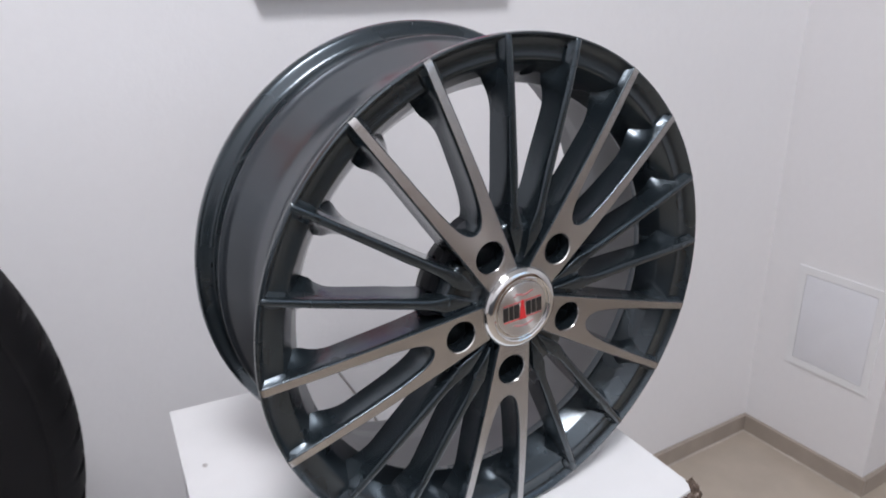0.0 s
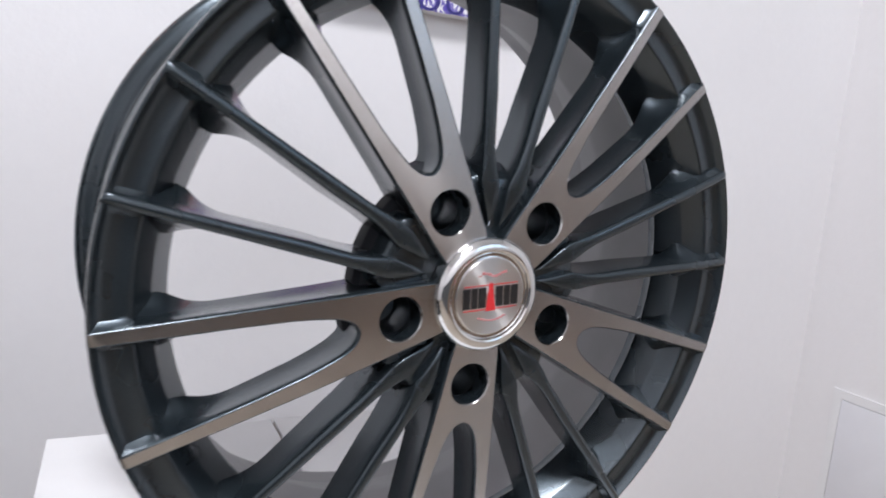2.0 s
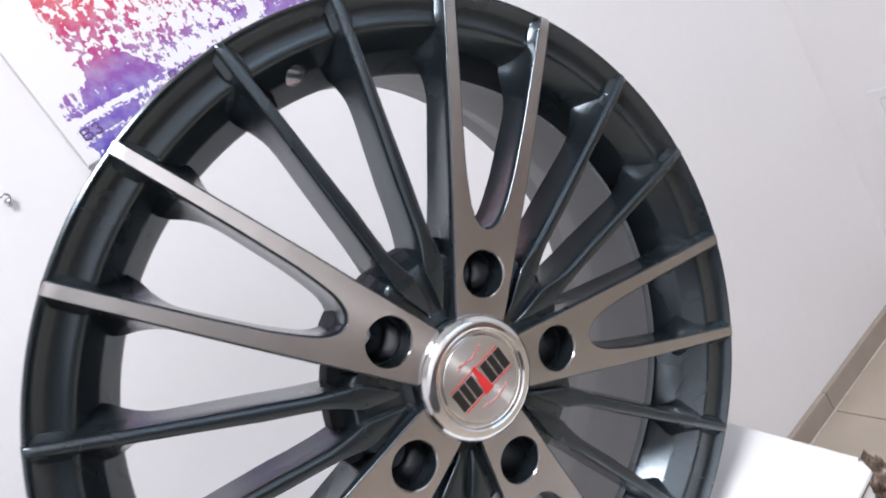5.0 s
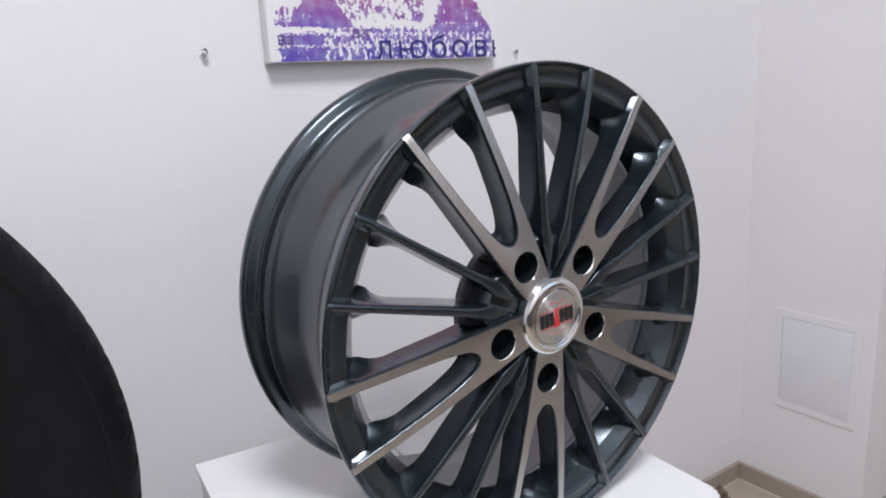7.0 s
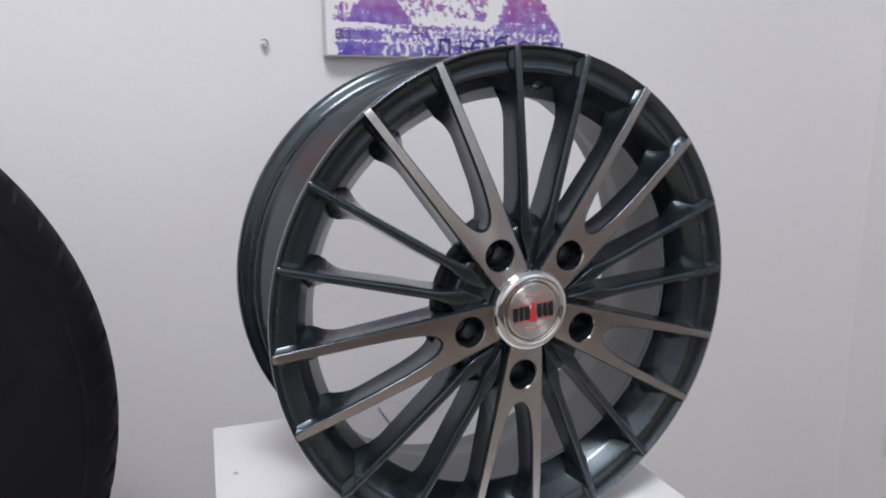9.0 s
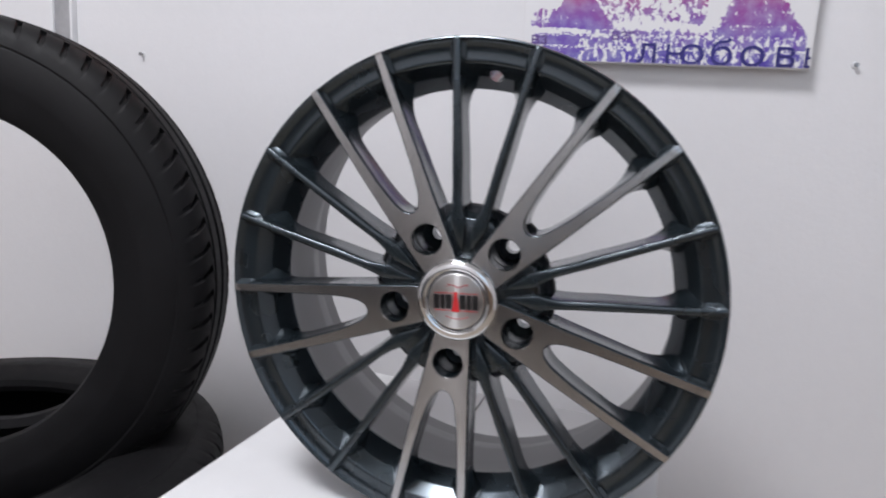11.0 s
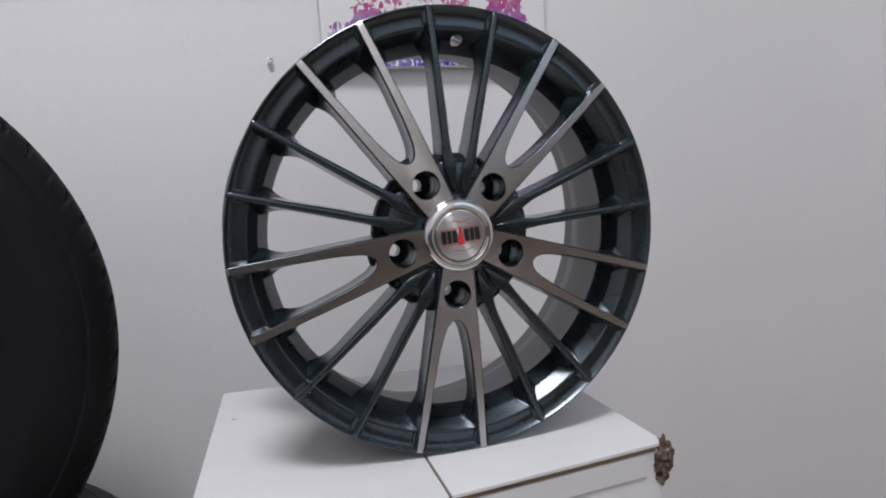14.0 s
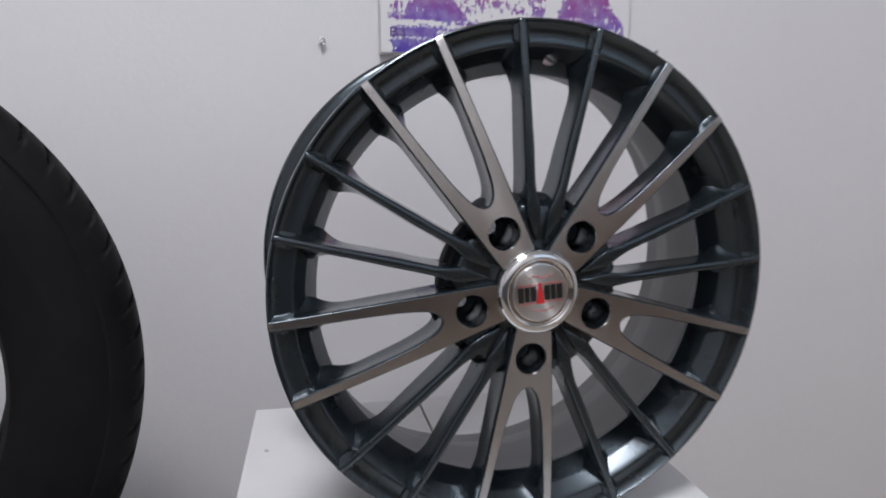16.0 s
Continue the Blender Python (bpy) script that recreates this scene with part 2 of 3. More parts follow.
for b in ((WIN_X0, WIN_Z0, WIN_X1, WIN_Z0 + 0.05), (WIN_X0, WIN_Z1 - 0.05, WIN_X1, WIN_Z1), (WIN_X0, WIN_Z0 + 0.05, WIN_X0 + 0.05, WIN_Z1 - 0.05), (WIN_X1 - 0.05, WIN_Z0 + 0.05, WIN_X1, WIN_Z1 - 0.05), (mid - 0.03, WIN_Z0 + 0.05, mid + 0.03, WIN_Z1 - 0.05)):
    box(b[0], -0.025, b[1], b[2], 0.025, b[3], bm=fr)
part("window_frame", fr, FRAME_WHITE, win, smooth=0)

for px, py in PANELS:
    lamp = thing("ceiling_light", "square white recessed ceiling light panel, lit", "ceiling light", pose(px, py, ROOM_H), "ceiling lights")
    rim = bmesh.new()
    for b in ((-0.32, -0.32, 0.32, -0.29), (-0.32, 0.29, 0.32, 0.32), (-0.32, -0.29, -0.29, 0.29), (0.29, -0.29, 0.32, 0.29)):
        box(b[0], b[1], -0.03, b[2], b[3], 0.0, bm=rim)
    part("frame", rim, PLASTIC, lamp, smooth=0)
    part("diffuser", box(-0.29, -0.29, -0.02, 0.29, 0.29, -0.005), GLASS_WHITE, lamp, smooth=0)


# ---------------------------------------------------------------- alloy wheel
WHEEL_Z = 0.81
wheel = thing("alloy_wheel", "dark grey multi-spoke alloy wheel with bright machined spoke faces", "alloy wheel", pose(0, 0, WHEEL_Z, 0.82, 0, 0) @ pose(0, 0, 0, 0, 5.17, 0))

# (radius, depth): the outside of the barrel from the front lip to the rear flange, then the inside back to the front ring
BARREL_PROFILE = [
    (0.2062, 0.0046), (0.2072, 0.0052), (0.2076, 0.0066), (0.2076, 0.0098), (0.2062, 0.0120), (0.2022, 0.0140), (0.1990, 0.0170), (0.1978, 0.0330), (0.1962, 0.0375), (0.1890, 0.0450),
    (0.1815, 0.0600), (0.1797, 0.0660), (0.1795, 0.0970), (0.1803, 0.1020), (0.1825, 0.1085), (0.1912, 0.1320), (0.1936, 0.1378), (0.1950, 0.1388), (0.1959, 0.1399), (0.1964, 0.1411), (0.1963, 0.1425), (0.1957, 0.1438), (0.1949, 0.1454), (0.1946, 0.1480), (0.1950, 0.1570), (0.1956, 0.1590), (0.1968, 0.1606), (0.1988, 0.1618), (0.2020, 0.1630),
    (0.2046, 0.1642), (0.2062, 0.1655), (0.2072, 0.1672), (0.2077, 0.1695), (0.2074, 0.1735), (0.2058, 0.1760), (0.2025, 0.1758), (0.1990, 0.1720), (0.1935, 0.1670), (0.1918, 0.1620), (0.1915, 0.1460), (0.1895, 0.1400),
]
RING_PROFILE = [
    (0.1770, 0.1060), (0.1752, 0.0980), (0.1750, 0.0680), (0.1748, 0.0500), (0.1738, 0.0420), (0.1724, 0.0403), (0.1704, 0.0396), (0.1692, 0.0390), (0.1687, 0.0380), (0.1690, 0.0372),
    (0.1699, 0.0356), (0.1776, 0.0222), (0.1781, 0.0214), (0.1785, 0.0208), (0.1790, 0.0202), (0.1796, 0.0195), (0.1852, 0.0128), (0.1860, 0.0119), (0.1872, 0.0106), (0.1881, 0.0097), (0.1892, 0.0093),
    (0.1915, 0.0096), (0.1955, 0.0098), (0.1990, 0.0094), (0.2018, 0.0084), (0.2038, 0.0068), (0.2050, 0.0054), (0.2056, 0.0047),
]
RIM_PROFILE = BARREL_PROFILE + RING_PROFILE
NB = len(BARREL_PROFILE)
GREY_STEPS = [1 if NB - 5 <= k <= NB + 2 else 2 if 5 <= k <= NB - 19 else 0 for k in range(len(RIM_PROFILE))]

def rim_mesh():
    """The barrel and front ring in one, with the valve hole bored through."""
    me = mesh_of(lathe(RIM_PROFILE, 480, True, GREY_STEPS), "rim", [PAINT, BARREL_IN, BARREL_OUT])
    ob = new("rim_blank", me)
    cut = bmesh.new()
    bmesh.ops.create_cone(cut, cap_ends=True, segments=20, radius1=0.0057, radius2=0.0057, depth=0.090)
    bmesh.ops.transform(cut, matrix=pose(0, 0.0402, 0.1848, 106, 0, 0), verts=cut.verts)
    cutter = new("cutter", mesh_of(cut, "cutter", PAINT, 0))
    mod = ob.modifiers.new("bore", "BOOLEAN")
    mod.operation, mod.object, mod.solver = "DIFFERENCE", cutter, "EXACT"
    out = bpy.data.meshes.new_from_object(ob.evaluated_get(bpy.context.evaluated_depsgraph_get()))
    for o in (ob, cutter):
        bpy.data.objects.remove(o)
    out.name = "rim"
    out.set_sharp_from_angle(angle=radians(36))
    return out


part("rim", rim_mesh(), None, wheel, "glossy dark grey rim barrel with grey inside")


def fork(outer, width, face_y, start, split, tip, chamfer, drop, side, flare, hole=None):
    """A two-pronged spoke along +z: a flat face outline with sloping sides behind it.
    outer, width: tables of the face's half width and of one prong's width over the radius; face_y: the face's depth;
    drop: depth of the sides' foot; side: how far they slope out; flare: the extra at the ring."""
    up = list(np.linspace(start, split + 0.004, 12)) + list(np.linspace(split + 0.010, tip - 0.0018, 30)) + [tip]
    inn = [split + (tip - 0.0018 - split) * (k / 34) ** 1.7 for k in range(35)] + [tip]
    pts = [(lerp(outer, r), r) for r in up]
    for r in reversed(inn):
        u = max(0.0, lerp(outer, r) - lerp(width, r))
        pts.append((u, r))
    pts += [(-u, r) for u, r in reversed(pts[len(up):-1])]
    pts += [(-lerp(outer, r), r) for r in reversed(up)]
    rad = [math.hypot(*p) for p in pts]

    def grow(share, foot):
        return [share * side + foot * flare * max(0.0, min(1.05, (r - 0.148) / 0.0230)) ** 2.2 for r in rad]

    def root(foot):
        return [0.0012 + foot * max(0.0, min(1.0, (r - 0.180) / 0.010)) ** 2 for r in rad]

    def at(loop, dy, most=0.2077):
        out = []
        for (u, w), r in zip(loop, rad):
            k = min(1.0, most / math.hypot(u, w))
            out.append((u * k, lerp(face_y, r) + dy * (1.0 if dy < 0.01 else lerp(drop, r)), w * k))
        return out

    loops = [at(pts, 0.0), at(offset_loop(pts, [chamfer * 0.45] * len(pts)), chamfer * 0.18), at(offset_loop(pts, [chamfer] * len(pts)), chamfer * 0.9), at(offset_loop(pts, root(0.0004)), 0.0024), at(offset_loop(pts, root(0.0030)), 0.0050, 0.2068), at(offset_loop(pts, grow(0.30, 0.20)), 0.4, 0.1945), at(offset_loop(pts, grow(0.62, 0.58)), 0.75, 0.184), at(offset_loop(pts, grow(1.0, 1.0)), 1.0, 0.180)]
    bm = bmesh.new()
    front, back = loop_stack(bm, loops, [1] * (len(loops) - 1))
    if hole:
        hr, rads = hole
        ring = [[(q * math.cos(a), y, hr + q * math.sin(a)) for a in (2 * math.pi * i / 32 for i in range(32))] for q, y in rads]
        f2, b2 = loop_stack(bm, ring, [0] + [1] * (len(rads) - 2))
        front, back = front + f2, back + b2
    have = set(bm.faces)
    bmesh.ops.triangle_fill(bm, use_beauty=True, edges=front, normal=(0, -1, 0))
    for f in set(bm.faces) - have:
        f.material_index = 0
    have = set(bm.faces)
    bmesh.ops.triangle_fill(bm, use_beauty=True, edges=back, normal=(0, 1, 0))
    for f in set(bm.faces) - have:
        f.material_index = 1
    return bm


def crisp_edges(me):
    """Keeps the border of a machined face sharp."""
    bm = bmesh.new()
    bm.from_mesh(me)
    for e in bm.edges:
        if len({f.material_index for f in e.link_faces}) > 1:
            e.smooth = False
    bm.to_mesh(me)
    bm.free()


LUG_R = 0.055
TWIN_OUT = [(0.028, 0.0140), (0.040, 0.0157), (0.054, 0.0173), (0.083, 0.0208), (0.106, 0.0236), (0.150, 0.0286), (0.2075, 0.0350)]
TWIN_W = [(0.0785, 0.0203), (0.0800, 0.0160), (0.084, 0.0128), (0.090, 0.0106), (0.098, 0.0094), (0.112, 0.0079), (0.140, 0.0068), (0.2040, 0.0056)]
TWIN_Y = [(0.0, -0.0010)] + [(0.07 + 0.00336 * k, -0.0010 + 0.0046 * (k / 40) ** 2) for k in range(39)] + [(0.2058, 0.0034), (0.2076, 0.0052)]
DEEP = [(0.03, 0.030), (0.075, 0.0285), (0.10, 0.0255), (0.135, 0.0235), (0.150, 0.0225), (0.162, 0.0218), (0.17, 0.0212), (0.21, 0.0195)]
twin_mesh = mesh_of(fork(TWIN_OUT, TWIN_W, TWIN_Y, 0.028, 0.0785, 0.2049, 0.0009, DEEP, 0.0020, 0.0078, (LUG_R, [(0.0132, -0.0010), (0.0126, 0.0000), (0.0122, 0.0180), (0.0118, 0.0292)])), "twin_spoke", [MACHINED, PAINT], 32)
crisp_edges(twin_mesh)
PRONG_OUT = [(0.0395, 0.0042), (0.044, 0.0064), (0.050, 0.0092), (0.058, 0.0130), (0.0625, 0.0148), (0.066, 0.0154), (0.075, 0.0163), (0.082, 0.0170), (0.095, 0.0188), (0.11, 0.0212), (0.14, 0.0254), (0.18, 0.0313), (0.2075, 0.0352)]
PRONG_IN = [(0.0395, 0.0030), (0.050, 0.0032), (0.0635, 0.0034), (0.067, 0.0044), (0.071, 0.0060), (0.076, 0.0077), (0.082, 0.0093), (0.095, 0.0113), (0.11, 0.0132), (0.14, 0.0184), (0.18, 0.0251), (0.2075, 0.0296)]
PRONG_Y = [(0.0395, 0.0042), (0.043, 0.0026), (0.050, 0.0012), (0.062, 0.0002), (0.10, 0.0004), (0.17, 0.0012), (0.198, 0.0028), (0.2060, 0.0036), (0.2075, 0.0052)]
ROOT_FLOOR = [(0.033, 0.0085), (0.040, 0.0070), (0.050, 0.0058), (0.066, 0.0048), (0.08, 0.0048)]


def fork_spoke():
    """Two flat-topped dark prongs that widen to plates and run to a point at the cap, over a sunk floor that drops off into the windows."""
    bm = bmesh.new()
    radii = [0.0395, 0.0415, 0.044, 0.047, 0.050, 0.054, 0.058, 0.0605, 0.0625, 0.0645, 0.067, 0.070, 0.074, 0.079, 0.085, 0.092, 0.10, 0.11, 0.12, 0.13, 0.14, 0.148, 0.154, 0.158, 0.162, 0.166, 0.170, 0.176, 0.182, 0.186, 0.190, 0.194, 0.198, 0.2005, 0.2030, 0.2049]
    for side in (-1, 1):
        rings = []
        for r in radii:
            o, i, d = lerp(PRONG_OUT, r), lerp(PRONG_IN, r), lerp(DEEP, r)
            u, w = (o + i) / 2, (o - i) / 2
            y = lerp(PRONG_Y, math.hypot(u, r))
            d += y
            fl = 0.0078 * max(0.0, min(1.05, (r - 0.148) / 0.0230)) ** 2.2
            foot = 0.0030 * max(0.0, min(1.0, (r - 0.180) / 0.010)) ** 2
            e = min(0.0009 + 0.0016 * max(0.0, min(1.0, (r - 0.068) / 0.020)), 0.62 * w)
            flank = [(w + 0.0014 + fl, d, min(r, 0.180)), (w + 0.0010 + 0.58 * fl, y + 0.75 * (d - y), min(r, 0.184)), (w + 0.0006 + 0.20 * fl, y + 0.45 * (d - y), min(r, 0.1945)), (w + 0.0004 + foot, y + 0.0050, min(r, 0.2068)), (w + 0.0001 + 0.2 * foot, y + 0.0028, r), (w, y + e, r), (w - 0.134 * e, y + 0.5 * e, r), (w - 0.5 * e, y + 0.134 * e, r), (w - e, y, r)]
            sect = [(-a, b, c) for a, b, c in flank] + [(0.0, y - 0.00025, r)] + list(reversed(flank))
            fit = [min(1.0, 0.2077 / math.hypot(u + a, c)) for a, b, c in sect]
            rings.append([bm.verts.new((side * (u + a) * k, b, c * k)) for (a, b, c), k in zip(sect, fit)])
        for p, q in zip(rings, rings[1:]):
            for k in range(len(p)):
                bm.faces.new((p[k], p[(k + 1) % len(p)], q[(k + 1) % len(p)], q[k]))
        bm.faces.new(rings[0])
        bm.faces.new(rings[-1])
    edge = [(0.0080, 0.0332), (0.0128, 0.040), (0.0168, 0.050), (0.0200, 0.0575), (0.0205, 0.0605), (0.0196, 0.0632), (0.0160, 0.0655), (0.0100, 0.0662), (0.0040, 0.0660)]
    outline = edge + [(0.0, 0.0658)] + [(-u, r) for u, r in reversed(edge)]
    drop = [(1.0, 0.0, 0.0), (1.015, 0.0006, 0.0010), (1.03, 0.0022, 0.0020), (1.06, 0.0080, 0.0046), (1.10, 0.0160, 0.0080), (1.12, 0.0225, 0.0092)]
    loops = [[(u * k, lerp(ROOT_FLOOR, r) + dy, r + out * max(0.0, min(1.0, (r - 0.052) / 0.010))) for u, r in outline] for k, dy, out in drop]
    front, back = loop_stack(bm, loops, [0] * (len(loops) - 1))
    bmesh.ops.triangle_fill(bm, use_beauty=True, edges=front, normal=(0, -1, 0))
    bmesh.ops.triangle_fill(bm, use_beauty=True, edges=back, normal=(0, 1, 0))
    return bm


fork_mesh = mesh_of(fork_spoke(), "fork_spoke", PAINT, 40)
for k in range(5):
    part("twin_spoke", twin_mesh, None, wheel, "Y-shaped spoke with bright machined face and bolt hole", pose(0, 0, 0, 0, 180 - 72 * k, 0))
    part("fork_spoke", fork_mesh, None, wheel, "forked spoke in dark grey enamel", pose(0, 0, 0, 0, 144 - 72 * k, 0))


def hub_mesh():
    def ring(cx, cz, r, n, y):
        return [(cx + r * math.cos(2 * math.pi * i / n), y, cz + r * math.sin(2 * math.pi * i / n)) for i in range(n)]

    def lobed(r, n, y, more):
        """A ring that bulges behind the root of each machined spoke."""
        out = []
        for i in range(n):
            a = 360 * i / n
            gap = abs((a + 90 + 36) % 72 - 36)
            q = r + more * math.exp(-(gap / 9.0) ** 4)
            out.append((q * math.cos(radians(a)), y, q * math.sin(radians(a))))
        return out

    bm = bmesh.new()
    f, b = loop_stack(bm, [lobed(0.0660, 180, 0.0125, 0.0080), lobed(0.0730, 180, 0.0150, 0.0068), lobed(0.0760, 180, 0.0190, 0.0066), lobed(0.0765, 180, 0.0290, 0.0058), lobed(0.0755, 180, 0.0310, 0.0050), lobed(0.0660, 180, 0.0500, 0.0)], [0] * 5)
    f2, b2 = loop_stack(bm, [ring(0, 0, 0.0290, 60, 0.0125), ring(0, 0, 0.0290, 60, 0.0500)], [0])
    f, b = f + f2, b + b2
    for k in range(5):
        a = radians(-90 + 72 * k)
        f2, b2 = loop_stack(bm, [ring(LUG_R * math.cos(a), LUG_R * math.sin(a), 0.0119, 24, 0.0125), ring(LUG_R * math.cos(a), LUG_R * math.sin(a), 0.0114, 24, 0.0340), ring(LUG_R * math.cos(a), LUG_R * math.sin(a), 0.0060, 24, 0.0375), ring(LUG_R * math.cos(a), LUG_R * math.sin(a), 0.0060, 24, 0.0500)], [1, 1, 1])
        f, b = f + f2, b + b2
    bmesh.ops.triangle_fill(bm, use_beauty=True, edges=f, normal=(0, -1, 0))
    bmesh.ops.triangle_fill(bm, use_beauty=True, edges=b, normal=(0, 1, 0))
    return bm


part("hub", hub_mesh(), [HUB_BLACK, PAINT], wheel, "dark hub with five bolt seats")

cap = part("centre_cap", lathe([(0.0001, 0.031), (0.0290, 0.031), (0.0338, 0.0020), (0.0342, -0.0012), (0.0336, -0.0030), (0.0318, -0.0052), (0.0295, -0.0064), (0.0272, -0.0066), (0.0262, -0.0060), (0.0256, -0.0046), (0.0250, -0.0042), (0.0236, -0.0042), (0.0232, -0.0048), (0.0226, -0.0050), (0.0001, -0.0050)], 96, False), CAP_BEZEL, wheel, "polished metal centre cap")
plate = part("cap_plate", lathe([(0.0001, -0.0050), (0.0224, -0.0050), (0.0226, -0.0053), (0.0222, -0.0056), (0.0001, -0.0056)], 72, False), CAP_PLATE, cap, "brushed metal badge plate")
# the badge: dark bars, a red wedge between two red rules, and small faded marks
for x0, x1 in ((-0.0184, -0.0138), (-0.0128, -0.0090), (-0.0080, -0.0034), (0.0034, 0.0080), (0.0090, 0.0128), (0.0138, 0.0184)):
    part("badge_bar", box(x0, -0.0060, -0.0062, x1, -0.0054, 0.0056), BLACK_INK, cap, "black bar of the badge", pose(0, 0, 0, 0, -9, 0), smooth=0)
red = bmesh.new()
for pts in (((-0.0032, -0.0085), (0.0032, -0.0085), (0.0010, 0.0080), (-0.0010, 0.0080)),):
    v = [[red.verts.new((x, y, z)) for x, z in pts] for y in (-0.0060, -0.0054)]
    red.faces.new(v[0])
    red.faces.new(v[1])
    for i in range(4):
        red.faces.new((v[0][i], v[0][(i + 1) % 4], v[1][(i + 1) % 4], v[1][i]))
box(-0.0180, -0.0059, 0.0066, 0.0180, -0.0054, 0.0071, bm=red)
box(-0.0180, -0.0059, -0.0077, 0.0180, -0.0054, -0.0072, bm=red)
part("badge_wedge", red, RED_INK, cap, "red wedge and rules of the badge", pose(0, 0, 0, 0, -9, 0), smooth=0)
for upper in (True, False):
    faded = bmesh.new()
    for k in range(9):
        x = -0.0085 + 0.0021 * k
        if upper:
            z = 0.0122 + 0.001 * math.sin(k)
            box(x, -0.0059, z, x + 0.0021, -0.0054, z + 0.0006 + 0.0010 * abs(math.sin(k * 1.7)), bm=faded)
        else:
            z = -0.0148 + 0.00012 * (k - 4) ** 2
            box(x, -0.0059, z, x + 0.0021, -0.0054, z + 0.0009, bm=faded)
    part("badge_mark", faded, PINK_INK, cap, "small faded red marks", pose(0, 0, 0, 0, -9, 0), smooth=0)


# ---------------------------------------------------------------- white box under the wheel
TOP = WHEEL_Z - 0.2076
carton = thing("cardboard_box", "tall white cardboard box with closed flaps and a torn corner", "box")
FL, FR, BR, BL = (-0.262, -0.098), (0.172, -0.056), (0.187, 0.300), (-0.226, 0.338)


def prism(corners, z0, z1, bevel=0.002, lift=0.0):
    bm = bmesh.new()
    lo = [bm.verts.new((x, y, z0)) for x, y in corners]
    hi = [bm.verts.new((x, y, z1 + (lift if y > 0.1 else 0))) for x, y in corners]
    bm.faces.new(lo)
    bm.faces.new(hi)
    for i in range(len(lo)):
        bm.faces.new((lo[i], lo[(i + 1) % len(lo)], hi[(i + 1) % len(lo)], hi[i]))
    bmesh.ops.recalc_face_normals(bm, faces=bm.faces)
    if bevel:
        bmesh.ops.bevel(bm, geom=bm.edges[:], offset=bevel, segments=2, profile=0.6, affect="EDGES")
    return bm


def inset(p, d):
    cx, cy = -0.032, 0.121
    return (p[0] + d * (1 if p[0] < cx else -1), p[1] + d * (1 if p[1] < cy else -1))


part("body", prism([inset(p, 0.003) for p in (FL, FR, BR, BL)], FLOOR_Z, TOP - 0.0070, 0.003), CARD_WHITE, carton)
sf, sb = (-0.0475, -0.0775), (-0.030, 0.320)
part("flap", prism([FL, (sf[0] - 0.0012, sf[1]), (sb[0] - 0.0012, sb[1]), BL], TOP - 0.0040, TOP - 0.0003, 0.0014, 0.0024), CARD_WHITE, carton, "white top flap with a rubbed edge")
NOTCH = [(0.165, FR[1] - 0.0007), (FR[0] + 0.0006, FR[1] + 0.010)]
part("flap", prism([(sf[0] + 0.0012, sf[1]), NOTCH[0], NOTCH[1], BR, (sb[0] + 0.0012, sb[1])], TOP - 0.0040, TOP, 0.0014, 0.0024), CARD_WHITE, carton, "white top flap with a clipped corner")
part("inner_flap", prism([inset(p, 0.0012) for p in (FL, (0.163, FR[1]), (FR[0], FR[1] + 0.013), BR, BL)], TOP - 0.0080, TOP - 0.0042, 0.0, 0.0020), CARD_BROWN, carton, "raw brown cardboard edge")
part("tape", prism([(FL[0] + 0.05, FL[1] + 0.0066), (0.150, FR[1] - 0.0006), (0.150, FR[1] + 0.0004), (FL[0] + 0.05, FL[1] + 0.0076)], TOP - 0.030, TOP - 0.0092, 0.0), CARD_WHITE, carton, "white paper fold along the front edge", smooth=0)


def crumple():
    """Torn, crumpled cardboard at the broken corner."""
    bm = bmesh.new()
    bmesh.ops.create_icosphere(bm, subdivisions=4, radius=1)
    for v in bm.verts:
        p = v.co.copy()
        n = noise.noise(p * 2.3) * 0.30 + noise.noise(p * 5.5 + Vector((7, 1, 3))) * 0.22 + abs(noise.noise(p * 11.0)) * 0.14
        q = p * (0.85 + n)
        v.co = Vector((q.x * 0.0105, q.y * 0.0105, q.z * 0.0230 + (0.006 if p.z > 0.2 else 0) * p.x))
    return bm


part("torn_corner", crumple(), CARD_TORN, carton, "crumpled brown torn corner", pose(FR[0] - 0.0020, FR[1] + 0.004, TOP - 0.0190, 0, 6, 20), 20)

spot = bmesh.new()
bmesh.ops.create_cone(spot, cap_ends=True, segments=14, radius1=0.0034, radius2=0.0028, depth=0.0003)
for v in spot.verts:
    v.co.x *= 0.75 + 0.35 * noise.noise(v.co * 700)
part("stain", spot, STAIN, carton, "small grey-brown stain on the flap", pose(-0.2150, 0.2200, TOP + 0.0016, 0.31, 0, 0), smooth=0)

# ---------------------------------------------------------------- tyres
TYRE_R = 0.293


